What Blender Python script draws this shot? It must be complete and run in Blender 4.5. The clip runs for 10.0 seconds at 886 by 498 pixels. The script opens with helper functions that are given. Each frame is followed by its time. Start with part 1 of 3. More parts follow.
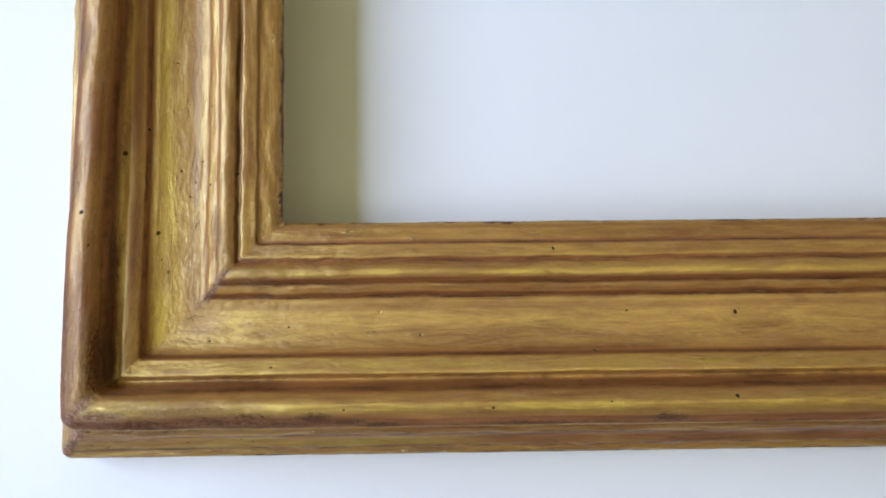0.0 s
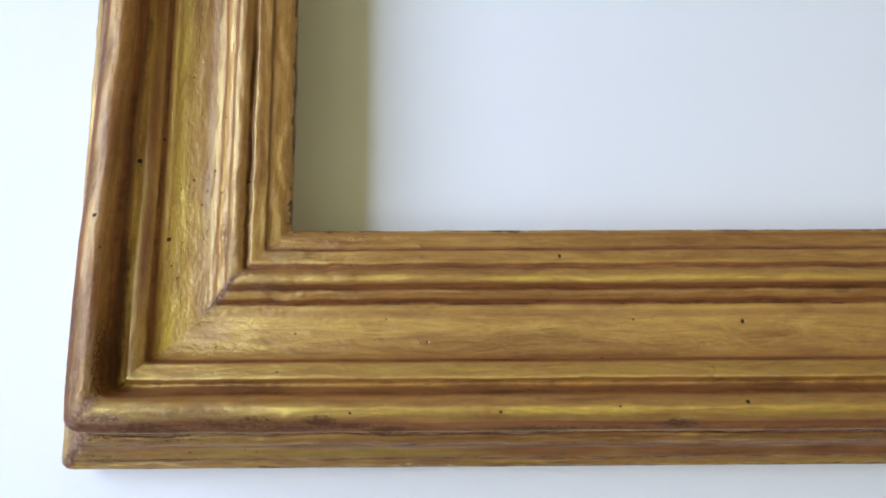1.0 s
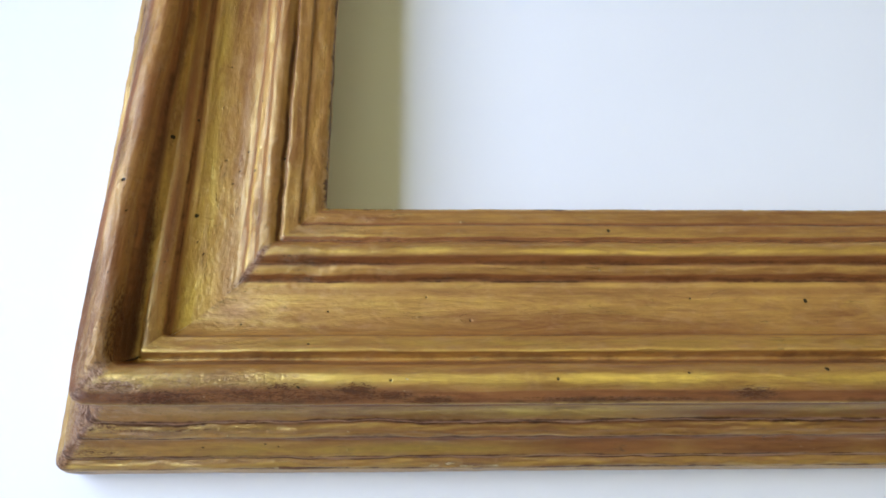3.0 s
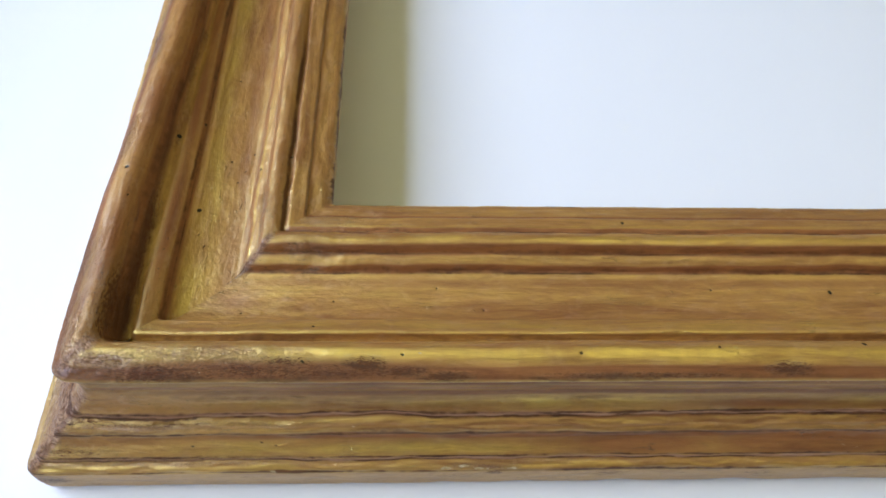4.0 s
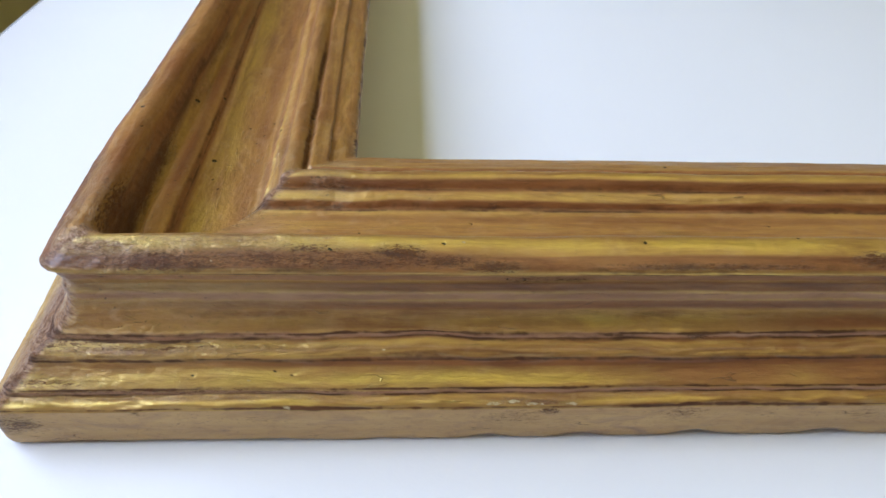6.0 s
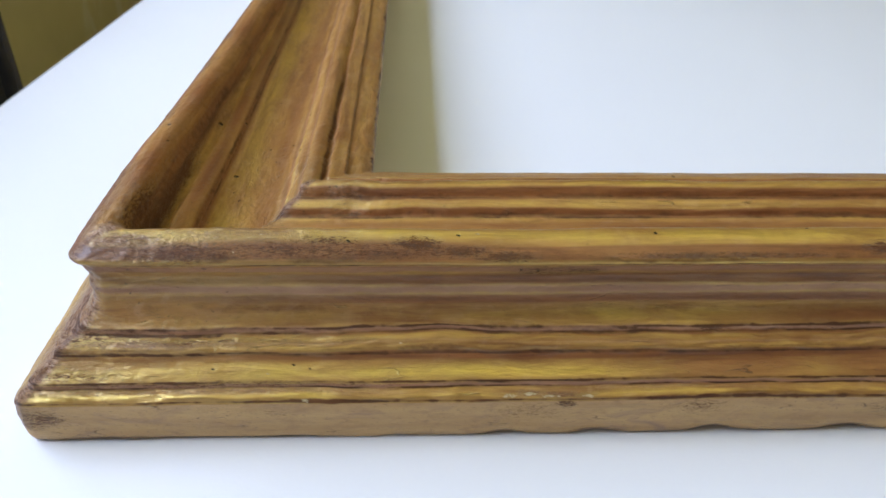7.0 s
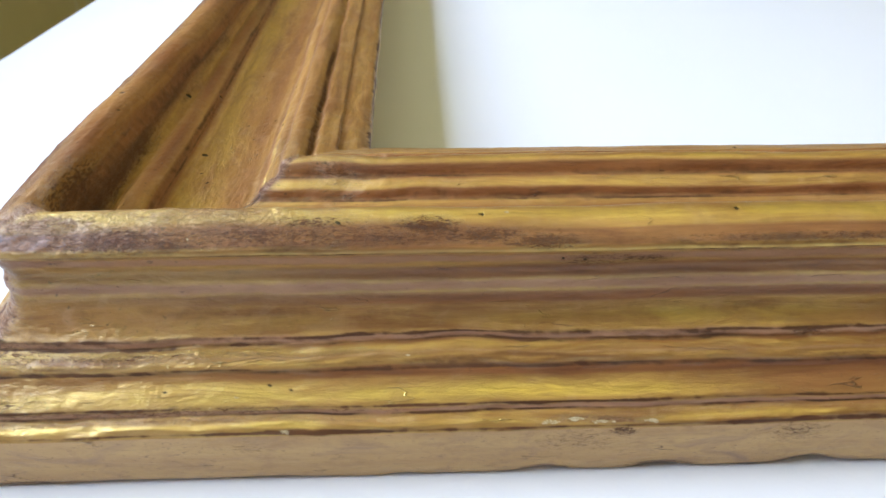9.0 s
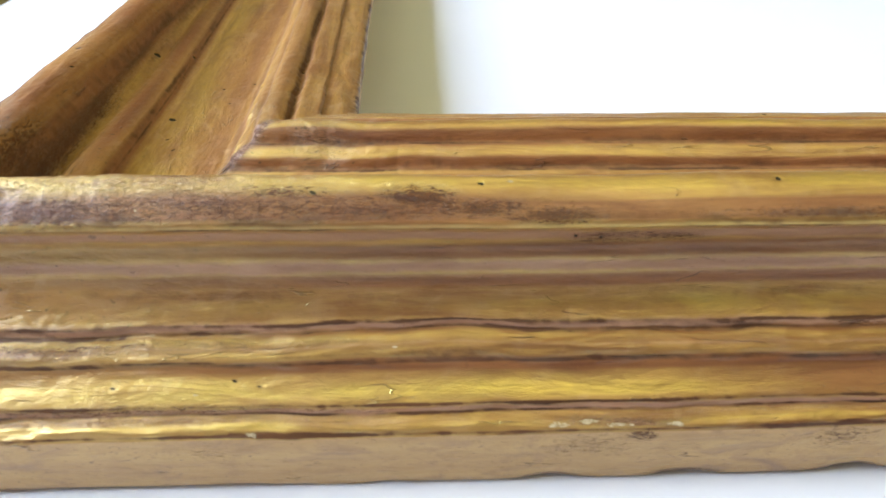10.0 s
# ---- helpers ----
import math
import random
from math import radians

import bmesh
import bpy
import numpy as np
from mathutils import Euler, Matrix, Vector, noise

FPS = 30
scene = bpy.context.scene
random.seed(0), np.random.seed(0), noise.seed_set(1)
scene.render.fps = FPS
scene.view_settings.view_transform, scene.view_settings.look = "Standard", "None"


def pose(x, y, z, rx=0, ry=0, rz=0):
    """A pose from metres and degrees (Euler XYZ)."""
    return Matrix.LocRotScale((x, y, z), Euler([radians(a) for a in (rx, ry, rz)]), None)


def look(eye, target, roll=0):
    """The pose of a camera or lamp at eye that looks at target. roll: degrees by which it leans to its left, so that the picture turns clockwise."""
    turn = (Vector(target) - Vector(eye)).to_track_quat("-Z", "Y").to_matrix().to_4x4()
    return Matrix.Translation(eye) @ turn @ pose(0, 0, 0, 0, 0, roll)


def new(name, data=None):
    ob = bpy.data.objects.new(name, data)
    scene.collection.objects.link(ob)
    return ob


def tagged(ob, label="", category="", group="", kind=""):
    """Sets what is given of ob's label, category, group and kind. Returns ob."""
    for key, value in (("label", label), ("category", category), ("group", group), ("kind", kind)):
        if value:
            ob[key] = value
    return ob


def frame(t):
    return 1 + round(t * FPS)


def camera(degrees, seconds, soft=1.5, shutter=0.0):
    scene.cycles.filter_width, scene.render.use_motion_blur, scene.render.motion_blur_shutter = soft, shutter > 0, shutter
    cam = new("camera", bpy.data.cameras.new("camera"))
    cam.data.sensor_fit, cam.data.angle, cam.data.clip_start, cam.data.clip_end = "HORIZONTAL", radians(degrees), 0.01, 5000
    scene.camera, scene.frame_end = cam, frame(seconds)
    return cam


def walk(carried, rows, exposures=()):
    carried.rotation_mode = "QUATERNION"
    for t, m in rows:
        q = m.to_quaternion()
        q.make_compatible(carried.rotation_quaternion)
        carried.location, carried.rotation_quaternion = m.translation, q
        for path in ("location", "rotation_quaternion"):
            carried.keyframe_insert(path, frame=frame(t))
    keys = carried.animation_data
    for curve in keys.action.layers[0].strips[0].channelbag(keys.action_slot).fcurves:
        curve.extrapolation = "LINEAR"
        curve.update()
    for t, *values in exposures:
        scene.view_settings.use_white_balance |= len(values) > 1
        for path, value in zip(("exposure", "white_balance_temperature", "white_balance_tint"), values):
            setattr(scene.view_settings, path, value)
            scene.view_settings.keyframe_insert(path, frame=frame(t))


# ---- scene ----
cam = camera(62.5, 10.0, soft=1.5)
cam.data.dof.use_dof, cam.data.dof.focus_distance, cam.data.dof.aperture_fstop = True, 0.2, 32.0
METRES, EYE, TILT, LEAN, TURN = 0.39, 1.0907, -85.2, -0.698, -0.678
ROWS = [
    (0.0, 0.0, 0.0, 0.0, -0.0, 0.0, 0.0),
    (0.5, -0.0075, -0.0096, -0.0289, -0.15, 2.61, -0.46),
    (1.0, -0.0047, -0.0038, -0.0643, 0.2, 5.27, -0.33),
    (1.5, -0.0251, 0.0074, -0.115, 0.39, 8.54, -0.68),
    (2.0, -0.041, 0.031, -0.1669, 0.09, 12.22, -0.64),
    (2.5, -0.0419, 0.0493, -0.2012, -0.12, 15.46, -0.88),
    (2.7, -0.0538, 0.0615, -0.2185, -0.52, 16.24, -0.6),
    (3.8, -0.0671, 0.1263, -0.3418, -0.98, 26.27, 0.23),
    (4.0, -0.082, 0.1564, -0.3735, -1.61, 29.01, 0.44),
    (4.5, -0.1, 0.2171, -0.4452, -1.66, 33.77, 1.28),
    (5.0, -0.1145, 0.2731, -0.4756, -1.9, 38.38, 1.74),
    (5.5, -0.124, 0.3237, -0.4994, -1.87, 42.1, 1.62),
    (6.0, -0.1221, 0.3561, -0.5363, -1.91, 45.48, 1.76),
    (6.2, -0.1249, 0.3681, -0.5434, -1.67, 46.93, 1.58),
    (7.3, -0.1229, 0.3895, -0.6041, -0.56, 51.76, 1.41),
    (7.5, -0.1342, 0.3896, -0.6128, -1.04, 52.08, 1.36),
    (8.0, -0.1387, 0.4028, -0.6042, -1.08, 52.56, 1.65),
    (8.5, -0.1382, 0.4281, -0.5587, -0.4, 52.83, 1.58),
    (9.0, -0.1305, 0.4788, -0.4966, -0.01, 51.65, 1.84),
    (9.5, -0.1341, 0.5117, -0.4572, -0.13, 50.62, 1.64),
    (10.0, -0.126, 0.5181, -0.4522, -0.32, 50.21, 1.69),
]
walk(cam, [(t, pose(0.1638, 0.0627, EYE, TILT, LEAN, TURN) @ pose(METRES * x, METRES * y, METRES * z, 90 + pitch, roll, yaw)) for t, x, y, z, yaw, pitch, roll in ROWS],
     exposures=[(0.0, -0.2), (1.0, -0.2), (2.5, -0.1), (4.0, -0.04), (6.0, -0.05), (8.0, -0.05), (8.5, 0.0), (9.0, 0.34), (9.5, 0.54), (10.0, 0.56)])

# ---- light: daylight through one window, thrown back by the room ----
world = bpy.data.worlds.new("sky")
scene.world = world
world.use_nodes = True
sky = world.node_tree.nodes.new("ShaderNodeTexSky")
sky.sky_type, sky.sun_disc, sky.sun_elevation, sky.sun_rotation = "NISHITA", False, radians(40), radians(200)
world.node_tree.links.new(sky.outputs[0], world.node_tree.nodes["Background"].inputs[0])
world.node_tree.nodes["Background"].inputs[1].default_value = 0.1

WALL_X, SILL, HEAD, WIN_Y0, WIN_Y1 = -0.95, 1.2, 2.28, -0.55, 1.0
# bright sky fills the upper panes, houses and trees dim the lower ones
for low, high, power in ((1.93, HEAD, 31.5), (SILL, 1.93, 36.0)):
    lamp = bpy.data.lights.new("window_daylight", "AREA")
    lamp.shape, lamp.size, lamp.size_y, lamp.energy, lamp.color = "RECTANGLE", WIN_Y1 - WIN_Y0, high - low, power, (0.635, 0.755, 1.06)
    daylight = new("window_daylight", lamp)
    daylight.matrix_world = look((WALL_X - 0.06, (WIN_Y0 + WIN_Y1) / 2, (low + high) / 2), (0, (WIN_Y0 + WIN_Y1) / 2, (low + high) / 2))

# An unseen overhead light, placed where the yellow highlights on the gilding point.
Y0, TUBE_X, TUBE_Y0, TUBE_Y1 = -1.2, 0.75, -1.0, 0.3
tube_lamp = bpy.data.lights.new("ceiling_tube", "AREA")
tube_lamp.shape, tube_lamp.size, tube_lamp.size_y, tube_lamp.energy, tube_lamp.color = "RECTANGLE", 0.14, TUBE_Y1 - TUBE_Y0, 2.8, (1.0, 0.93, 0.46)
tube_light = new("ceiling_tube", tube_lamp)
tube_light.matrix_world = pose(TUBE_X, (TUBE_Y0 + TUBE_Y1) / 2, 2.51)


# ---- materials ----
class Nodes:
    """A material's node tree, written as calls."""

    def __init__(self, name, roughness=0.5, metallic=0.0):
        self.mat = bpy.data.materials.new(name)
        self.mat.use_nodes = True
        self.tree = self.mat.node_tree
        self.bsdf = self.tree.nodes["Principled BSDF"]
        self.coord = self.tree.nodes.new("ShaderNodeTexCoord")
        self.bsdf.inputs["Roughness"].default_value = roughness
        self.bsdf.inputs["Metallic"].default_value = metallic

    def put(self, socket, value):
        if isinstance(value, bpy.types.NodeSocket):
            self.tree.links.new(value, socket)
        elif isinstance(value, tuple) and len(value) == 3 and socket.type == "RGBA":
            socket.default_value = (*value, 1)
        else:
            socket.default_value = value

    def coords(self, kind="Object", scale=(1, 1, 1), place=(0, 0, 0)):
        m = self.tree.nodes.new("ShaderNodeMapping")
        self.tree.links.new(self.coord.outputs[kind], m.inputs[0])
        m.inputs["Scale"].default_value, m.inputs["Location"].default_value = scale, place
        return m.outputs[0]

    def noise(self, where, scale, detail=4.0, rough=0.55, warp=0.0):
        n = self.tree.nodes.new("ShaderNodeTexNoise")
        self.put(n.inputs["Vector"], where)
        self.put(n.inputs["Scale"], scale)
        self.put(n.inputs["Detail"], detail)
        self.put(n.inputs["Roughness"], rough)
        self.put(n.inputs["Distortion"], warp)
        return n.outputs["Fac"]

    def ramp(self, value, stops, smooth=False):
        r = self.tree.nodes.new("ShaderNodeValToRGB")
        self.put(r.inputs[0], value)
        e = r.color_ramp.elements
        while len(e) < len(stops):
            e.new(0.5)
        for el, (at, c) in zip(e, stops):
            el.position = at
            el.color = (c, c, c, 1) if isinstance(c, (int, float)) else (*c, 1)
        r.color_ramp.interpolation = "EASE" if smooth else "LINEAR"
        return r.outputs[0]

    def mix(self, fac, a, b, how="MIX"):
        m = self.tree.nodes.new("ShaderNodeMix")
        m.data_type, m.blend_type = "RGBA", how
        self.put(m.inputs[0], fac)
        self.put(m.inputs[6], a)
        self.put(m.inputs[7], b)
        return m.outputs[2]

    def math(self, how, a, b=0.0, clamp=False):
        m = self.tree.nodes.new("ShaderNodeMath")
        m.operation, m.use_clamp = how, clamp
        self.put(m.inputs[0], a)
        self.put(m.inputs[1], b)
        return m.outputs[0]

    def split(self, v):
        s = self.tree.nodes.new("ShaderNodeSeparateXYZ")
        self.put(s.inputs[0], v)
        return s.outputs

    def attribute(self, name):
        a = self.tree.nodes.new("ShaderNodeAttribute")
        a.attribute_name = name
        return a.outputs["Fac"]

    def bump(self, height, strength, distance, under=None):
        b = self.tree.nodes.new("ShaderNodeBump")
        self.put(b.inputs["Height"], height)
        b.inputs["Strength"].default_value, b.inputs["Distance"].default_value = strength, distance
        if under is not None:
            self.put(b.inputs["Normal"], under)
        return b.outputs[0]

    def set(self, **values):
        names = {"color": "Base Color", "rough": "Roughness", "metal": "Metallic", "normal": "Normal", "coat": "Coat Weight", "spec": "Specular IOR Level"}
        for k, v in values.items():
            self.put(self.bsdf.inputs[names[k]], v)
        return self.mat


def plain(name, color, roughness, other=None, scale=6.0, metallic=0.0, relief=0.0):
    """A matt or metal surface whose colour wavers between two tones."""
    n = Nodes(name, roughness, metallic)
    where = n.coords()
    a = n.noise(where, scale, 5)
    n.set(color=n.mix(n.ramp(a, [(0.3, 0.0), (0.7, 1.0)]), color, other or tuple(c * 0.85 for c in color)))
    if relief:
        n.set(normal=n.bump(n.noise(where, scale * 40, 3), 0.4, relief))
    return n.mat


# ---- building helpers ----
def part(name, bm, material, parent=None, label="", smooth=False):
    mesh = bpy.data.meshes.new(name)
    bm.to_mesh(mesh)
    bm.free()
    mesh.materials.append(material)
    if smooth:
        for p in mesh.polygons:
            p.use_smooth = True
    ob = new(name, mesh)
    ob.parent = parent
    return tagged(ob, label=label)


def box(x0, y0, z0, x1, y1, z1, bevel=0.0, segments=2):
    bm = bmesh.new()
    bmesh.ops.create_cube(bm, size=1)
    for v in bm.verts:
        v.co = ((x0 + x1) / 2 + v.co.x * (x1 - x0), (y0 + y1) / 2 + v.co.y * (y1 - y0), (z0 + z1) / 2 + v.co.z * (z1 - z0))
    if bevel:
        bmesh.ops.bevel(bm, geom=list(bm.edges), offset=bevel, segments=segments, profile=0.5, affect="EDGES")
    return bm


def structure(name, bm, material, label, category):
    return tagged(part(name, bm, material), label=label, category=category, kind="structure")


def empty(name, m, label, category, group=""):
    ob = new(name)
    ob.matrix_world = m
    return tagged(ob, label=label, category=category, group=group)


def tube(points, radius, sides=12):
    """A round bar through the points, with closed ends."""
    bm = bmesh.new()
    rings = []
    pts = [Vector(p) for p in points]
    side = None
    for i, p in enumerate(pts):
        way = (pts[min(i + 1, len(pts) - 1)] - pts[max(i - 1, 0)]).normalized()
        if side is None:
            side = way.orthogonal().normalized()
        side = (side - way * side.dot(way)).normalized()
        up = way.cross(side)
        rings.append([bm.verts.new(p + radius * (side * math.cos(a) + up * math.sin(a))) for a in (2 * math.pi * k / sides for k in range(sides))])
    for a, b in zip(rings, rings[1:]):
        for k in range(sides):
            bm.faces.new((a[k], a[(k + 1) % sides], b[(k + 1) % sides], b[k]))
    bm.faces.new(rings[0][::-1]), bm.faces.new(rings[-1])
    return bm


# ---- the room ----
X1, Y1, TOP = 2.3, 3.3, 2.6
wall = Nodes("olive wall paint", 0.75)
where = wall.coords()
tone = wall.mix(wall.ramp(wall.noise(where, 3.0, 5), [(0.3, 0.0), (0.7, 1.0)]), (0.72, 0.64, 0.35), (0.62, 0.54, 0.28))
scuff = wall.ramp(wall.noise(wall.coords(scale=(9, 9, 2.2)), 1.0, 4, 0.6, 0.8), [(0.6, 0.0), (0.68, 0.45)])
paint = wall.set(color=wall.mix(scuff, tone, (0.78, 0.75, 0.62)), normal=wall.bump(wall.noise(where, 120, 3), 0.4, 0.0006))
ceiling_paint = plain("ceiling paint", (0.61, 0.52, 0.21), 0.9, (0.57, 0.48, 0.19), 2.0)
# dark colour for the unseen south wall, set to cut its bounce light
dark_unseen = plain("dark unseen wall", (0.13, 0.10, 0.07), 0.8, (0.11, 0.085, 0.06), 3.0, relief=0.0006)
floor_mat = plain("floor boards", (0.34, 0.26, 0.15), 0.5, (0.27, 0.2, 0.11), 5.0)
frame_white = plain("window paint", (0.75, 0.75, 0.72), 0.45, (0.68, 0.68, 0.66), 8.0)
structure("floor", box(WALL_X - 0.15, Y0 - 0.1, -0.1, X1 + 0.1, Y1 + 0.1, 0), floor_mat, "brown floor of the room under the table", "floor")
structure("ceiling", box(WALL_X - 0.15, Y0 - 0.1, TOP, X1 + 0.1, Y1 + 0.1, TOP + 0.1), ceiling_paint, "plain pale ceiling over the room", "ceiling")
structure("wall_east", box(X1, Y0 - 0.1, 0, X1 + 0.1, Y1 + 0.1, TOP), paint, "plain olive-painted wall of the room", "wall")
structure("wall_north", box(WALL_X - 0.15, Y1, 0, X1, Y1 + 0.1, TOP), paint, "plain olive-painted wall of the room", "wall")


def window_wall(x0, y0, x1, y1, a0, a1, low, high):
    """A wall with a window from a0 to a1 along it: four blocks round the opening, joined."""
    bm = bmesh.new()
    for f, z0, g, z1 in ((None, 0, None, low), (None, high, None, TOP), (None, low, a0, high), (a1, low, None, high)):
        if x1 - x0 < y1 - y0:
            piece = box(x0, y0 if f is None else f, z0, x1, y1 if g is None else g, z1)
        else:
            piece = box(x0 if f is None else f, y0, z0, x1 if g is None else g, y1, z1)
        mesh = bpy.data.meshes.new("tmp")
        piece.to_mesh(mesh)
        piece.free()
        bm.from_mesh(mesh)
        bpy.data.meshes.remove(mesh)
    return bm


# Unseen; its darkness shapes the light and reflections on the south rail.
structure("wall_south", box(WALL_X - 0.15, Y0 - 0.1, 0, X1, Y0, TOP), dark_unseen, "unseen south wall, made dark to cut the light thrown back", "wall")
structure("wall_west", window_wall(WALL_X - 0.15, Y0, WALL_X, Y1, WIN_Y0, WIN_Y1, SILL, HEAD), paint, "olive-painted wall below and around the window", "wall")

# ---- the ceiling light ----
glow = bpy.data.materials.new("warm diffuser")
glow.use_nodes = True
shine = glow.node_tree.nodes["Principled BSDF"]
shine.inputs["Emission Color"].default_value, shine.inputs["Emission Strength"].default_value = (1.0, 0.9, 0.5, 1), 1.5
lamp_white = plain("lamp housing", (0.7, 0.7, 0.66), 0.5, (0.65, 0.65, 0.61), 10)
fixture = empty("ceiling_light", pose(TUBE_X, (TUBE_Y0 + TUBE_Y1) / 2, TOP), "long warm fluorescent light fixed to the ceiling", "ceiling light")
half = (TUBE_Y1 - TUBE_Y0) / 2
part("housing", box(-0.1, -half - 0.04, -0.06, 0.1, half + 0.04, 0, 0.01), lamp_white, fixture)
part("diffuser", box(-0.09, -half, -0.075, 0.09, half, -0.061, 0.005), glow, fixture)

# ---- the white table ----
TABLE = 0.7474
white = Nodes("white table laminate", 0.45)
w = white.coords()
white.set(color=white.mix(white.ramp(white.noise(w, 3.0, 4), [(0.3, 0.0), (0.7, 1.0)]), (0.775, 0.782, 0.803), (0.755, 0.762, 0.788)),
          normal=white.bump(white.noise(w, 900.0, 2), 0.15, 0.0002))
white = white.mat
edge_grey = plain("grey table edging", (0.42, 0.43, 0.45), 0.5, (0.36, 0.37, 0.39), 20)
steel = plain("grey table leg", (0.45, 0.46, 0.48), 0.4, (0.4, 0.41, 0.43), 10, 0.6)

table = empty("table", pose(-0.1225, 0.2374, 0, 0, 0, -4.1), "white-topped table with grey edging, carrying the gilt frame", "table")
part("tabletop", box(0.002, -0.5, TABLE - 0.028, 1.298, 0.698, TABLE, 0.0015), white, table)
part("edging", box(-0.0005, -0.502, TABLE - 0.027, 0.0015, 0.7, TABLE - 0.0012, 0.0004), edge_grey, table, "grey edging strip")
for lx in (0.05, 1.25):
    for ly in (-0.45, 0.65):
        part("leg", box(lx - 0.02, ly - 0.02, 0, lx + 0.02, ly + 0.02, TABLE - 0.028, 0.003), steel, table)

# ---- the black tubular chair pushed under the table's side ----
black = Nodes("black lacquered steel", 0.26, 0.7)
black.set(color=black.mix(black.ramp(black.noise(black.coords(), 60, 4), [(0.3, 0.0), (0.7, 1.0)]), (0.12, 0.13, 0.17), (0.17, 0.18, 0.22)))
black = black.mat
cloth = plain("black seat cloth", (0.02, 0.02, 0.022), 0.8, (0.03, 0.03, 0.033), 200, relief=0.0004)
chair = empty("chair", pose(-0.239, 0.268, 0), "black tubular steel chair pushed in against the table", "chair")
for y in (-0.2, 0.2):
    part("back_post", tube([(0, y, 0), (0, y, 0.42), (0, y, 0.86), (0.004, y * 0.98, 0.875)], 0.0145, 16), black, chair, smooth=True)
    part("leg", tube([(0.38, y, 0), (0.37, y, 0.2), (0.36, y, 0.42)], 0.0125, 14), black, chair, smooth=True)
part("seat", box(-0.01, -0.21, 0.42, 0.4, 0.21, 0.46, 0.012, 3), cloth, chair, "black cloth seat")
part("backrest", box(-0.012, -0.183, 0.60, 0.012, 0.183, 0.84, 0.008, 3), cloth, chair, "black cloth backrest")

# ---- the gilt frame ----
# Moulding, from the rabbet over the sight edge to the outer foot: inward distance and height in mm, sharpness 1 at crisp arrises.
INNER = [(92, 0), (92, 28.0), (92.4, 28.4), (99.0, 29.0), (99.7, 29.6), (99.9, 33.8), (99.3, 35.0), (98.0, 35.9), (95.0, 36.9), (92.2, 37.7), (91.2, 37.9), (90.8, 38.1), (90.5, 38.9),
         (90.0, 39.3), (87.5, 39.9), (85.3, 40.5), (84.6, 40.5), (84.0, 39.8), (83.3, 39.4), (82.7, 39.9), (81.6, 41.4), (79.8, 42.5), (77.8, 42.6), (76.2, 41.9), (75.2, 40.6), (74.5, 39.0), (73.8, 38.4)]
MIDDLE = [(73.0, 38.2), (71.5, 37.3), (70.3, 36.4), (69.8, 35.6), (69.2, 34.4), (68.2, 33.7), (66.5, 33.2), (62.0, 32.9), (57.0, 33.2), (52.0, 34.0), (48.5, 35.0), (46.2, 36.6), (45.0, 38.8), (44.5, 41.0),
          (43.9, 42.4), (42.8, 42.9), (40.5, 43.9), (38.4, 44.7), (37.5, 44.5), (36.9, 43.0), (36.2, 41.6), (35.2, 41.2), (34.3, 42.4), (33.2, 45.4), (32.2, 48.8), (30.9, 52.0), (29.2, 54.3), (26.8, 55.6)]
# The west side's roll runs softly into its fillet, with a shallow filled groove.
MIDDLE_WEST = [(73.0, 38.2), (71.5, 37.3), (70.3, 36.4), (69.8, 35.6), (69.2, 34.6), (68.2, 33.9), (66.5, 33.3), (62.0, 32.9), (57.0, 33.2), (52.0, 34.0), (49.0, 34.9), (47.0, 36.0), (45.6, 37.6), (44.6, 39.4),
               (43.5, 41.0), (42.2, 42.0), (40.4, 42.8), (38.8, 43.1), (37.8, 42.8), (37.0, 42.3), (36.2, 42.1), (35.3, 42.6), (34.3, 44.0), (33.3, 46.2), (32.2, 49.0), (30.9, 52.0), (29.2, 54.3), (26.8, 55.6)]
OUTER = [(24.0, 55.0), (21.0, 53.4), (18.6, 51.6), (17.5, 50.6), (17.4, 49.7), (17.8, 49.0), (18.7, 48.3), (19.2, 47.2), (19.6, 46.0), (20.2, 44.6), (20.6, 43.2), (20.5, 42.0), (20.2, 41.0), (20.1, 39.6), (20.3, 37.8), (20.2, 36.0), (19.5, 33.6), (18.3, 31.0), (17.0, 29.3),
         (16.2, 28.5), (15.7, 28.2), (15.4, 27.3), (15.1, 26.6), (14.4, 26.3), (13.0, 25.7), (11.5, 24.8), (10.6, 23.8), (10.3, 22.9), (9.7, 21.6), (8.4, 20.2), (6.6, 18.9), (5.0, 17.8), (4.3, 17.2),
         (4.0, 16.6), (3.9, 15.8), (3.5, 15.3), (2.4, 14.9), (1.2, 14.3), (0.5, 13.6), (0.3, 13.0), (0.0, 12.4), (-0.2, 9.0), (-0.1, 4.0), (0.1, 0.6), (0.5, -1.2), (1.6, -1.9), (12.0, -2.2)]
LONG, DEEP = 0.86, 0.76          # outer size of the frame


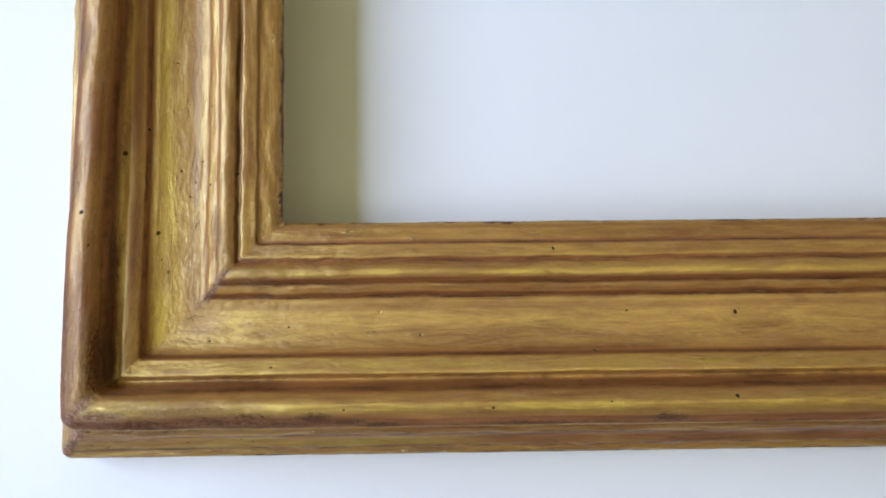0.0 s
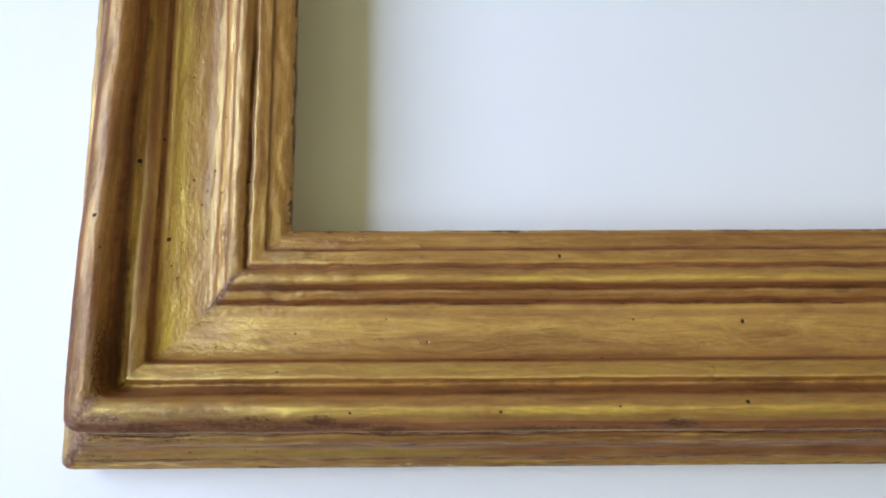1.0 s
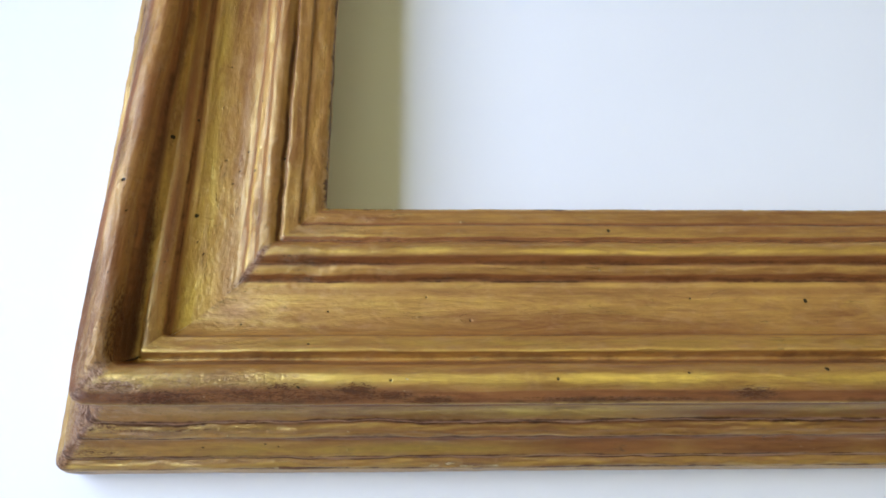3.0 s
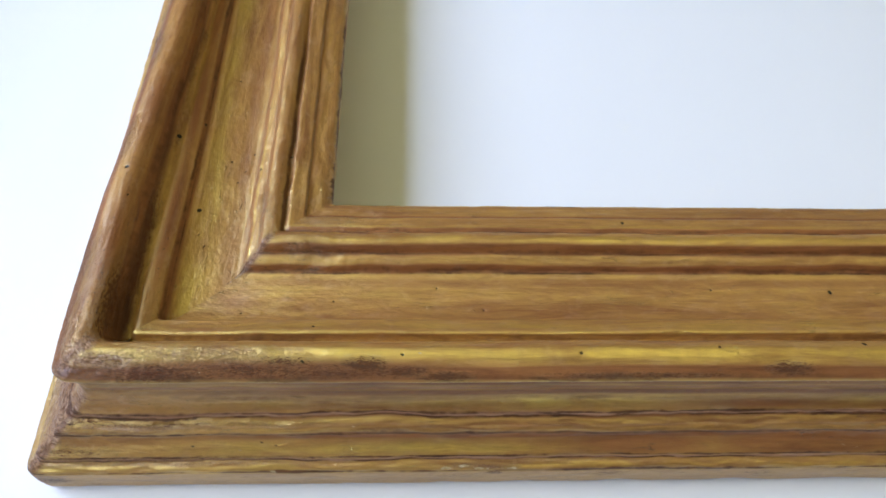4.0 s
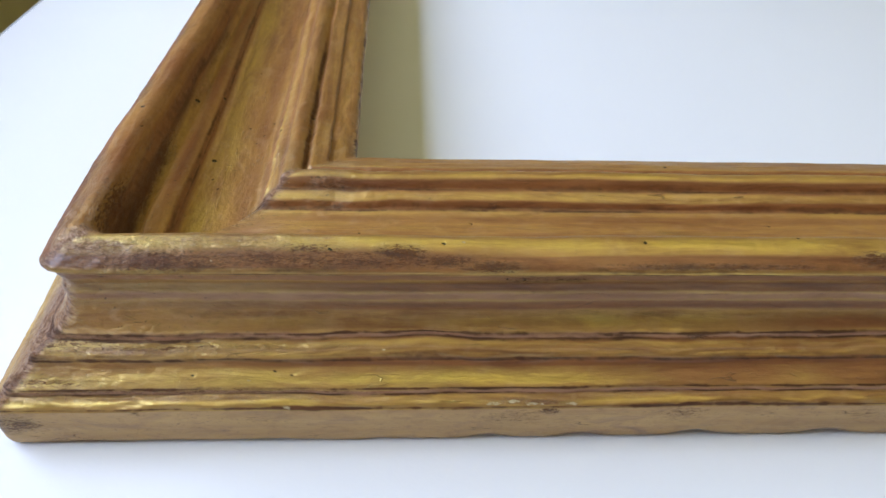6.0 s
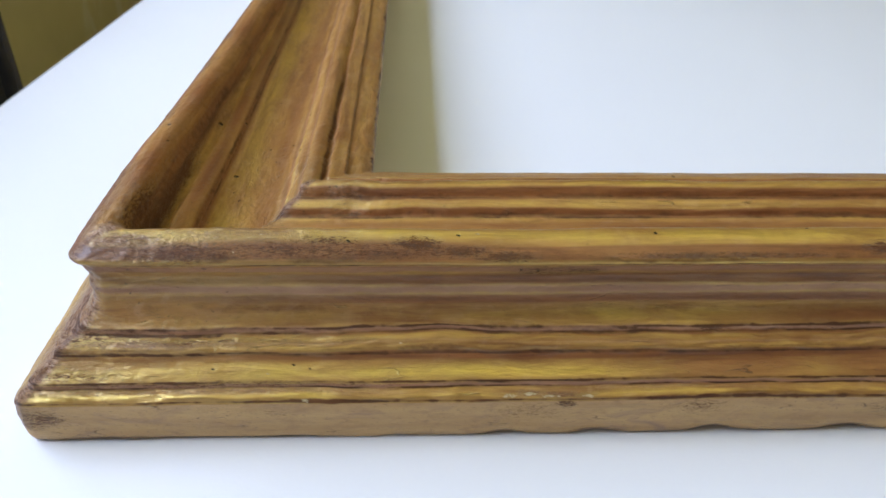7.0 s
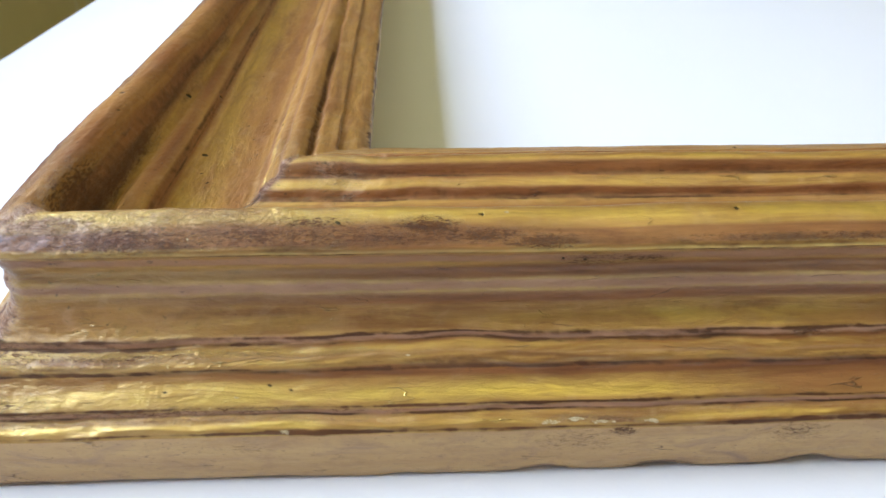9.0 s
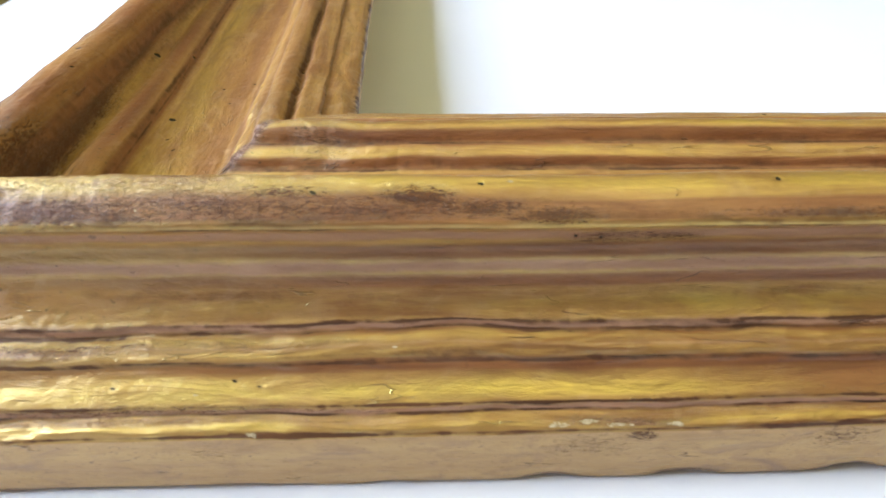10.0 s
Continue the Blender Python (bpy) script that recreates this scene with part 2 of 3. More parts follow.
def smooth_line(points, step):
    """Catmull-Rom through the points, resampled at even steps. Returns distance, height and arc length in mm."""
    p = np.array(points, float)
    ext = np.vstack([2 * p[0] - p[1], p, 2 * p[-1] - p[-2]])
    fine = []
    for i in range(1, len(ext) - 2):
        a, b, c, d = ext[i - 1:i + 3]
        for u in np.linspace(0, 1, 12, endpoint=False):
            fine.append(b + 0.35 * (c - a) * (u - 2 * u * u + u ** 3) + (3 * u * u - 2 * u ** 3) * (c - b) + 0.35 * (d - b) * (u ** 3 - u * u))
    fine.append(p[-1])
    fine = np.array(fine)
    arc = np.concatenate([[0], np.cumsum(np.linalg.norm(np.diff(fine, axis=0), axis=1))])
    at = np.linspace(0, arc[-1], int(arc[-1] / step) + 1)
    return np.interp(at, arc, fine[:, 0]), np.interp(at, arc, fine[:, 1]), at


def waver(s, seed, wave):
    """Smooth random waver along a line, about -1 to 1."""
    rng = np.random.default_rng(seed)
    out = np.zeros_like(s)
    for k, amp in ((1, 0.6), (2.3, 0.35), (5.1, 0.2)):
        out += amp * np.sin(2 * np.pi * k * s / wave + rng.uniform(0, 6.28))
    return out


# Worm holes: place along the rail from its own first corner, inward distance, radius, all in mm.
HOLES_SOUTH = [(186.3, 24.6, 55.2, 0.55), (128.9, 24.6, 55.2, 0.4), (213.5, 87.8, 39.9, 0.65), (290.9, 60.7, 33, 0.8), (230, 45.7, 37.5, 0.7), (281.5, 28.6, 54.8, 0.8), (223, 33.5, 43, 0.45), (103, 56.4, 33.3, 0.3),
               (70.5, 51.0, 34.2, 0.35), (232, 27.0, 55.6, 0.45), (80.2, 8.2, 20.1, 0.3), (81.8, 8.0, 19.9, 0.25), (85.0, 7.5, 19.6, 0.3), (57.0, 7.2, 19.4, 0.25), (127.4, 17.6, 30.0, 0.15),
               (141.0, 62.5, 32.9, 0.3), (158.0, 52.5, 33.9, 0.35), (97.0, 23.0, 54.4, 0.3), (147.0, 20.4, 46.8, 0.35), (152.0, 20.6, 46.0, 0.35), (98.0, 40.5, 43.9, 0.35), (245, 62, 32.9, 0.4)]
HOLES_WEST = [(DEEP * 1000 - y, d, h, r) for y, d, h, r in ((128.8, 35.8, 40.6, 1.0), (96.3, 48.4, 35, 0.85), (140, 44.9, 39, 0.7), (103, 25.7, 52, 0.8), (116.3, 70.8, 36.7, 0.6), (120.2, 83.4, 39.5, 0.6), (118, 63.5, 33, 0.45),
                                                           (123, 57, 33.2, 0.45), (127, 66, 33.2, 0.4), (80, 53, 33.8, 0.35), (150, 70.5, 36.5, 0.4), (90, 27, 52.5, 0.45), (170, 55, 33.4, 0.35), (85, 50, 34.5, 0.3), (112, 61, 33, 0.3))]


def rail(name, length, near, holes, seed, material, parent, m, wear=(), scallops=(), marks=(), middle=MIDDLE, rubbed=1.0, toned=1.0, lumpy=0.35, aged=0.22, thin=0.0):
    """One mitred side of the frame. Its own x runs along the foot, y inward, z up. near: the stretch (mm) that is finely cut."""
    d, h, arc = smooth_line(INNER + middle + OUTER, 0.55)
    size = length * 1000
    cuts = list(np.arange(0, near[0], 6.0)) + list(np.arange(near[0], near[1], 1.1)) + list(np.arange(near[1], size, 6.0)) + [size]
    for x, _, _, r in holes:
        cuts += [x + 0.88 * r * k for k in (-1.3, -0.8, -0.35, 0, 0.35, 0.8, 1.3)]
    cuts = np.unique(np.round(cuts, 2))
    cuts = cuts[np.concatenate([[True], np.diff(cuts) > 0.12])]
    s = cuts[:, None] / size          # 0 to 1 along the rail
    D, H = np.broadcast_to(d, (len(cuts), len(d))).copy(), np.broadcast_to(h, (len(cuts), len(d))).copy()
    # hand-planed waver: each member of the moulding drifts on its own
    run = cuts
    bands = [(100, 84, 0.3), (84, 74, 0.45), (74, 68, 0.5), (68, 45, 0.25), (45, 36, 0.35), (36, 17, 0.35), (17, 10, 0.75), (10, 4, 0.4), (4.4, -0.5, 0.5)]
    calm = np.clip(np.minimum(run, size - run) / 25.0, 0, 1)
    for k, (hi, lo, amp) in enumerate(bands):
        weight = np.exp(-((d - (hi + lo) / 2) / (0.42 * (hi - lo))) ** 4)
        H += amp * (calm * waver(run, seed * 31 + k, 170))[:, None] * weight[None]
        D += 0.7 * amp * (calm * waver(run, seed * 57 + k, 140))[:, None] * weight[None] * (d > 1)[None]
    # the narrow beads and grooves wander
    for mid_d, half, seat in ((13.5, 3.0, 3), (2.2, 2.2, 5), (71.5, 3.0, 7), (83.5, 2.5, 9)):
        D += 0.3 * (calm * waver(run, seed * 41 + seat, 52))[:, None] * (np.exp(-((d - mid_d) / half) ** 4) * (d > 0.8))[None]
    # the roll is worn down away from the corner on one side
    for far, drop, drift in wear:
        away = np.abs(run - far)[:, None]
        on = np.clip((40 - d) / 8, 0, 1) * np.clip((h - 24) / 16, 0, 1)
        sunk = np.interp(d, [16, 31, 33, 34.3, 36.5, 38, 43, 45.5, 48], [1, 1, 0.8, 0, 0, 0.9, 0.9, 0.6, 0]) * np.clip((h - 24) / 16, 0, 1)
        H -= drop * np.clip((away - 25) / 80, 0, 1) * sunk[None]
        # its outer edge stands fuller and falls steeply
        H += np.interp(d, [17, 18.5, 20, 22, 25, 27], [0.4, 1.5, 1.5, 1.2, 0.4, 0]) * np.clip((h - 49.5) / 1.5, 0, 1) * np.clip((away - 24) / 30, 0, 1)
        D += drift * np.clip(away - 85, 0, 260) * on[None]
    # the foot's lower arris is worn in shallow scallops
    foot = np.clip((3.5 - h) / 4.5, 0, 1) * (d < 20)
    lift = sum(np.exp(-((run - x) / w) ** 2) * up for x, w, up in scallops) + 0.25 * np.clip(waver(run, seed + 5, 43), 0, 1)
    H += np.atleast_1d(lift)[:, None] * foot[None]
    # nicks in the sight edge
    nick = np.clip(waver(run, seed + 71, 37) + 0.6 * waver(run, seed + 72, 11) - 0.75, 0, 1)[:, None] * np.exp(-((d - 99.8) / 1.2) ** 2)[None] * (h > 32)[None]
    D, H = D - 0.9 * nick, H - 0.5 * nick
    # the roll's nose is knocked blunt at the corner
    close = np.minimum(run, size - run)[:, None] * (1 - np.clip(d, 0, 100) / 130)[None]
    nose = np.exp(-(close / 11) ** 2) * (np.exp(-((h - 49.4) / 3.0) ** 2) * (d < 21))[None]
    D += 0.9 * nose
    # rounded, worn corner: every line bends through a small arc
    r = np.interp(d, [-1, 4, 10, 16, 20, 26, 34, 45, 100], [5.0, 3.8, 3.0, 5.0, 7.0, 6.5, 2.8, 1.8, 1.6])
    X, Y = np.empty_like(D), np.empty_like(D)
    for i in range(len(cuts)):
        dd = D[i]
        t = cuts[i]
        x = dd + (size - 2 * dd) * (t / size)     # mitre: fan out
        X[i], Y[i] = x, dd
    # keep cuts square to the rail away from the mitres
    for flip in (False, True):
        base = cuts if not flip else size - cuts
        XX = X if not flip else size - X
        reach = 130.0
        inside = base < size / 2
        for i in np.nonzero(inside)[0]:
            t = base[i]
            dd = D[i]
            start = dd                             # mitre plane at x = d
            blend = min(t / reach, 1.0)
            x = np.where(t < reach, start + (reach - start) * blend, t)
            zone = x - dd                          # distance from the mitre along the line
            th = np.clip((r - zone) / r, 0, 1) * 0.7854
            XX[i] = np.where(zone < r, dd + r - r * np.sin(th), x)
            Y[i] = np.where(zone < r, dd + r - r * np.cos(th), dd)
        if flip:
            X[:] = size - XX
        else:
            X[:] = XX
    # normals of the moulding, for the holes and fine dents
    tx, tz = np.gradient(d), np.gradient(h)
    ln = np.hypot(tx, tz) + 1e-9
    nx, nz = tz / ln, -tx / ln
    # holes are only shallow dents; the dark of their depth is put in colour
    pit, hole_shade = np.zeros_like(D), np.zeros_like(D)
    for hx, hd, hh, hr in holes:
        j = np.argmin((d - hd) ** 2 + (h - hh) ** 2)
        hd, hh = d[j], h[j]
        near_i = np.nonzero(np.abs(cuts - hx) < 90)[0]
        for i in near_i:
            away = np.sqrt((X[i] - hx) ** 2 + (d - hd) ** 2 + (h - hh) ** 2)
            hole_shade[i] = np.maximum(hole_shade[i], np.clip(1.75 - 1.5 * away / hr, 0, 1))
            hit = away < hr * 0.95
            pit[i][hit] = np.maximum(pit[i][hit], 1 - (away[hit] / (hr * 1.3)) ** 2)
    Y -= pit * 0.35 * nx[None]
    H -= pit * 0.35 * nz[None]
    # soft masks for the finish, and for shade and sheen put into its colour
    mask = {k: np.zeros_like(D) for k in ("wax_shade", "brown", "bare", "worn", "stain", "chip", "rub", "pale_sheen", "age", "thin")}
    along = np.stack([waver(run, seed * 13 + k, 120) + 0.5 * waver(run, seed * 17 + k, 31) + 0.35 * waver(run, seed * 19 + k, 8.3) for k in range(len(WAX_SHADE))])
    for k, (wd, wh, width, much) in enumerate(WAX_SHADE):
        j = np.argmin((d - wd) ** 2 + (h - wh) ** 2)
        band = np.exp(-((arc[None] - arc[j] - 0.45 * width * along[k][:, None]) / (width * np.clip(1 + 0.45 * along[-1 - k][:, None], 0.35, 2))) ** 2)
        mask["wax_shade"] = np.maximum(mask["wax_shade"], much * np.clip(0.75 + 0.6 * along[(5 * k + 2) % len(WAX_SHADE)], 0.45, 1.2)[:, None] * band)
    drift = np.stack([waver(run, seed * 23 + k, 150) for k in range(len(BROWN))])
    for k, (wd, wh, width, much) in enumerate(BROWN):
        j = np.argmin((d - wd) ** 2 + (h - wh) ** 2)
        mask["brown"] = np.maximum(mask["brown"], much * np.exp(-((arc[None] - arc[j] - 0.12 * width * drift[k][:, None]) / width) ** 4))
    for k, (wd, wh, width, much) in enumerate(RUB):
        j = np.argmin((d - wd) ** 2 + (h - wh) ** 2)
        mask["rub"] = np.maximum(mask["rub"], much * np.exp(-((arc[None] - arc[j]) / width) ** 2) * (0.75 + 0.25 * along[k][:, None]))
    for k, (wd, wh, width, much) in enumerate(SHEEN):
        j = np.argmin((d - wd) ** 2 + (h - wh) ** 2)
        mask["pale_sheen"] = np.maximum(mask["pale_sheen"], much * np.exp(-((arc[None] - arc[j] - 0.2 * width * along[k + 3][:, None]) / (width * (1 + 0.2 * along[k][:, None]))) ** 2))
    # arrises rubbed through by handling
    bend = np.gradient(np.unwrap(np.arctan2(np.gradient(h), np.gradient(d)))) / 0.55
    bend = np.convolve(bend, np.ones(3) / 3, "same")
    convex = np.clip(bend * 0.9 - 0.25, 0, 0.8) * (d < 99) * (h > 14)
    mask["rub"] = np.maximum(mask["rub"], convex[None] * (0.7 + 0.3 * along[0][:, None])) * rubbed
    mask["wax_shade"] *= np.where((d > 67) & (d < 98), toned, 1.0)[None]
    mask["brown"] *= np.where(d > 66, toned, 1.0)[None]
    mask["bare"] += (np.clip((12.9 - h) / 0.5, 0, 1) * (d < 20))[None]
    mitre = np.minimum(X - D, size - X - D)
    mask["worn"] += np.exp(-(mitre / 4.5) ** 2) * (np.clip((31 - d) / 3, 0, 1) * (h > 3))[None]
    mask["worn"] = np.maximum(mask["worn"], np.exp(-(mitre / 2.4) ** 2) * np.exp(-((d - 73) / 7) ** 4)[None])
    mask["worn"] = np.maximum(mask["worn"], np.exp(-(np.clip(mitre - 8, 0, 999) / 26) ** 2) * (np.exp(-((d - 22) / 5.5) ** 2) * (h > 47.9))[None] * 0.4)
    mask["brown"] *= np.where((d < 24) & (h > 47), 1 - thin, 1.0)[None]
    mask["thin"] += np.clip(thin * (1 + 1.8 * ((d < 31) & (h > 47))), 0, 1)[None]
    mask["age"] += aged + (1 - aged) * np.exp(-(np.clip(mitre, 0, 999) / 42) ** 2) * np.where(h > 13, 1.0, 0.15)[None]
    # less brown near the corner: the window's brighter light put into the colour
    mask["brown"] *= 1 - 0.65 * np.exp(-(np.clip(mitre, 0, 999) / 75) ** 2) * ((d < 21.5) & (h < 47))[None]
    for kind, mx, md, mh, wide, high, much in marks:
        j = np.argmin((d - md) ** 2 + (h - mh) ** 2)
        mask[kind] = np.maximum(mask[kind], much * np.exp(-((X - mx) / wide) ** 2 - ((arc[None] - arc[j]) / high) ** 2))
    # fine dents, hammered feel
    crust = 0.24 * np.exp(-((d - 13) / 4) ** 4) * (h < 28.5) * (h > 21) + 0.22 * np.exp(-((h - 15) / 2.2) ** 4) * (d < 6)
    rough = 0.25 + 0.75 * (d < 33)
    fine = np.nonzero((cuts > near[0]) & (cuts < near[1]))[0]
    for i in fine:
        for j in range(0, len(d)):
            q = noise.noise((X[i, j] * 0.05, arc[j] * 0.22, seed)) * 0.16 + noise.noise((X[i, j] * 0.4, arc[j] * 0.8, seed + 9)) * (0.07 + 0.16 * mask["worn"][i, j] + 0.14 * (mask["age"][i, j] - 0.2) * rough[j]) + noise.noise((X[i, j] * 0.11, arc[j] * 0.75, seed + 2)) * 2.3 * crust[j] + noise.noise((X[i, j] * 0.075, arc[j] * 0.3, seed + 6)) * 0.35 * lumpy * (d[j] > 66) + noise.noise((X[i, j] * 0.16, arc[j] * 0.2, seed + 4)) * 0.9 * mask["worn"][i, j]
            q *= min(1.0, 0.1 + max(mitre[i, j], 0) / 1.8)
            Y[i, j] += q * nx[j]
            H[i, j] += q * nz[j]
    n, k = D.shape
    co = np.stack([X / 1000, Y / 1000, H / 1000], -1).reshape(-1, 3)
    idx = np.arange(n * k).reshape(n, k)
    quads = np.stack([idx[:-1, :-1], idx[1:, :-1], idx[1:, 1:], idx[:-1, 1:]], -1).reshape(-1, 4)
    mesh = bpy.data.meshes.new(name)
    mesh.from_pydata(co.tolist(), [], quads.tolist())
    uv = mesh.uv_layers.new(name="run")
    flat = np.stack([X / 1000, np.broadcast_to(arc / 1000, D.shape)], -1).reshape(-1, 2)
    uv.data.foreach_set("uv", flat[quads.reshape(-1)].astype(np.float32).ravel())
    a = mesh.attributes.new("pit", "FLOAT", "POINT")
    a.data.foreach_set("value", hole_shade.astype(np.float32).ravel())
    for kind, values in mask.items():
        a = mesh.attributes.new(kind, "FLOAT", "POINT")
        a.data.foreach_set("value", np.clip(values, 0, 1).astype(np.float32).ravel())
    mesh.polygons.foreach_set("use_smooth", np.ones(len(quads), dtype=bool))
    mesh.materials.append(material)
    mesh.update()
    ob = new(name, mesh)
    ob.parent = parent
    ob.matrix_basis = m
    return ob


def gilt(name):
    """Old broken gold leaf over red-brown bole, drawn out along the rail, toned with dark wax and varnished, with some
    shade and sheen put into the colour.
    """
    n = Nodes(name, 0.4, 0.0)
    broad = n.noise(n.coords("UV", (8, 75, 1)), 1.0, 4, 0.55, 0.6)
    streak = n.noise(n.coords("UV", (26, 190, 1), (0.3, 0.7, 0)), 1.0, 6, 0.62, 0.8)
    hair = n.noise(n.coords("UV", (130, 1300, 1)), 1.0, 3, 0.6)
    patch = n.noise(n.coords("UV", (45, 110, 1), (3, 1, 0)), 1.0, 6, 0.65, 0.8)
    mid = n.noise(n.coords("UV", (120, 260, 1), (2, 9, 0)), 1.0, 5, 0.65, 0.9)
    grain = n.noise(n.coords("UV", (420, 620, 1)), 1.0, 5, 0.65, 0.6)
    speck = n.noise(n.coords("UV", (900, 1100, 1)), 1.0, 2, 0.5)
    crackle = n.noise(n.coords("UV", (430, 1300, 1), (5, 5, 0)), 1.0, 6, 0.75, 0.9)
    craze = n.noise(n.coords("UV", (560, 900, 1), (1, 8, 0)), 1.0, 5, 0.7, 0.3)
    lump = n.noise(n.coords("UV", (150, 210, 1), (6, 2, 0)), 1.0, 5, 0.6, 0.6)
    flake = n.noise(n.coords("UV", (210, 520, 1), (4, 3, 0)), 1.0, 4, 0.6, 0.9)
    edge = n.math("ADD", n.math("MULTIPLY", grain, 0.35), n.math("ADD", n.math("MULTIPLY", mid, 0.35), n.math("MULTIPLY", streak, 0.3)))

    def broken(name, amount, lo, hi):
        """A soft mask whose edge is broken up by the grain."""
        return n.ramp(n.math("ADD", n.attribute(name), n.math("MULTIPLY", n.math("SUBTRACT", edge, 0.5), amount)), [(lo, 0.0), (hi, 1.0)])

    wax_shade = broken("wax_shade", 1.0, 0.2, 0.7)
    brown = n.ramp(n.math("ADD", n.attribute("brown"), n.math("MULTIPLY", n.math("SUBTRACT", n.math("ADD", n.math("MULTIPLY", streak, 0.6), n.math("MULTIPLY", broad, 0.4)), 0.5), 1.2)), [(0.08, 0.0), (0.72, 1.0)])
    bare = broken("bare", 0.5, 0.4, 0.6)
    worn = broken("worn", 2.4, 0.32, 0.75)
    chip = broken("chip", 3.4, 0.5, 0.62)
    stain = n.math("MULTIPLY", n.ramp(n.math("ADD", n.attribute("stain"), n.math("MULTIPLY", n.math("SUBTRACT", crackle, 0.5), 3.6)), [(0.25, 0.0), (0.75, 1.0)]), n.ramp(n.attribute("stain"), [(0.02, 0.0), (0.3, 1.0)]))
    pit = n.ramp(n.attribute("pit"), [(0.1, 0.0), (0.4, 1.0)])
    crack = n.math("MULTIPLY", n.ramp(n.math("ABSOLUTE", n.math("SUBTRACT", craze, 0.5)), [(0.0, 1.0), (0.028, 0.0)]), n.ramp(n.math("ADD", n.math("ADD", n.attribute("worn"), n.attribute("stain")), n.math("MULTIPLY", n.attribute("age"), 0.25)), [(0.25, 0.0), (0.7, 1.0)]))
    pale_sheen = broken("pale_sheen", 1.3, 0.2, 0.8)
    fleck = n.math("MULTIPLY", n.ramp(flake, [(0.64, 0.0), (0.68, 1.0)]), n.ramp(n.math("ADD", n.math("MULTIPLY", n.attribute("rub"), 0.7), n.math("ADD", n.math("MULTIPLY", n.attribute("worn"), 0.6), n.math("MULTIPLY", n.attribute("age"), 0.2))), [(0.5, 0.0), (0.9, 1.0)]))
    age = n.attribute("age")
    grime = n.math("MULTIPLY", n.ramp(n.math("ADD", n.math("MULTIPLY", crackle, 0.7), n.math("MULTIPLY", lump, 0.3)), [(0.36, 1.0), (0.42, 0.0)]), age)
    line = n.noise(n.coords("UV", (38, 210, 1), (9, 4, 0)), 1.0, 3, 0.55, 0.4)
    split = n.math("MULTIPLY", n.ramp(n.math("ABSOLUTE", n.math("SUBTRACT", line, 0.5)), [(0.0, 1.0), (0.012, 0.0)]), n.ramp(n.noise(n.coords("UV", (60, 140, 1), (2, 6, 0)), 1.0, 3, 0.6), [(0.58, 0.0), (0.64, 1.0)]))
    mote = n.math("MULTIPLY", n.ramp(n.noise(n.coords("UV", (560, 640, 1), (8, 1, 0)), 1.0, 2, 0.5), [(0.66, 0.0), (0.71, 1.0)]), n.ramp(age, [(0.15, 0.15), (0.8, 1.0)]))
    bole = n.ramp(n.math("ADD", n.math("MULTIPLY", patch, 0.5), n.math("MULTIPLY", streak, 0.5)), [(0.57, 0.0), (0.7, 0.7)])

    tone = n.math("ADD", n.math("MULTIPLY", broad, 0.55), n.math("MULTIPLY", streak, 0.45))
    body = n.mix(n.ramp(tone, [(0.37, 0.0), (0.61, 1.0)]), (0.195, 0.064, 0.023), (0.435, 0.208, 0.062))
    body = n.mix(n.math("MULTIPLY", n.ramp(hair, [(0.45, 0.0), (0.75, 1.0)]), 0.22), body, (0.50, 0.30, 0.09))
    body = n.mix(n.math("MULTIPLY", n.ramp(hair, [(0.22, 1.0), (0.42, 0.0)]), 0.25), body, (0.15, 0.055, 0.02))
    body = n.mix(n.math("MULTIPLY", n.ramp(mid, [(0.3, 1.0), (0.49, 0.0)]), 0.6), body, (0.18, 0.072, 0.026))
    body = n.mix(n.math("MULTIPLY", n.ramp(lump, [(0.52, 0.0), (0.66, 1.0)]), n.math("ADD", 0.2, n.math("MULTIPLY", age, 0.35))), body, (0.48, 0.285, 0.15))
    color = n.mix(bole, body, (0.17, 0.06, 0.022))
    color = n.mix(n.math("MULTIPLY", brown, 0.85), color, n.mix(n.ramp(streak, [(0.35, 0.0), (0.65, 1.0)]), (0.14, 0.042, 0.015), (0.27, 0.096, 0.032)))
    timber = n.mix(n.ramp(n.noise(n.coords("UV", (14, 160, 1), (7, 2, 0)), 1.0, 5, 0.6), [(0.35, 0.0), (0.7, 1.0)]), (0.56, 0.36, 0.165), (0.44, 0.265, 0.12))
    timber = n.mix(n.ramp(patch, [(0.52, 0.0), (0.7, 0.65)]), timber, (0.27, 0.165, 0.125))
    timber = n.mix(n.ramp(crackle, [(0.33, 0.7), (0.41, 0.0)]), timber, (0.22, 0.13, 0.085))
    timber = n.mix(n.ramp(mid, [(0.3, 0.5), (0.5, 0.0)]), timber, (0.33, 0.19, 0.10))
    # the varnish's pinkish reflection of the table, mixed in as a paler colour
    color = n.mix(n.math("MULTIPLY", pale_sheen, 0.8), color, n.mix(n.ramp(streak, [(0.35, 0.0), (0.65, 1.0)]), (0.33, 0.163, 0.088), (0.47, 0.265, 0.158)))
    color = n.mix(bare, color, timber)
    color = n.mix(n.math("MULTIPLY", worn, 0.75), color, n.mix(n.ramp(crackle, [(0.42, 0.0), (0.56, 1.0)]), (0.12, 0.04, 0.018), n.mix(n.ramp(patch, [(0.4, 0.0), (0.6, 1.0)]), (0.36, 0.205, 0.10), (0.45, 0.31, 0.235))))
    # dark wax of the quirks, together with the shade of grooves and undersides
    color = n.mix(n.math("MULTIPLY", wax_shade, 0.92), color, n.mix(n.ramp(streak, [(0.35, 0.0), (0.65, 1.0)]), (0.045, 0.016, 0.008), (0.115, 0.042, 0.02)))
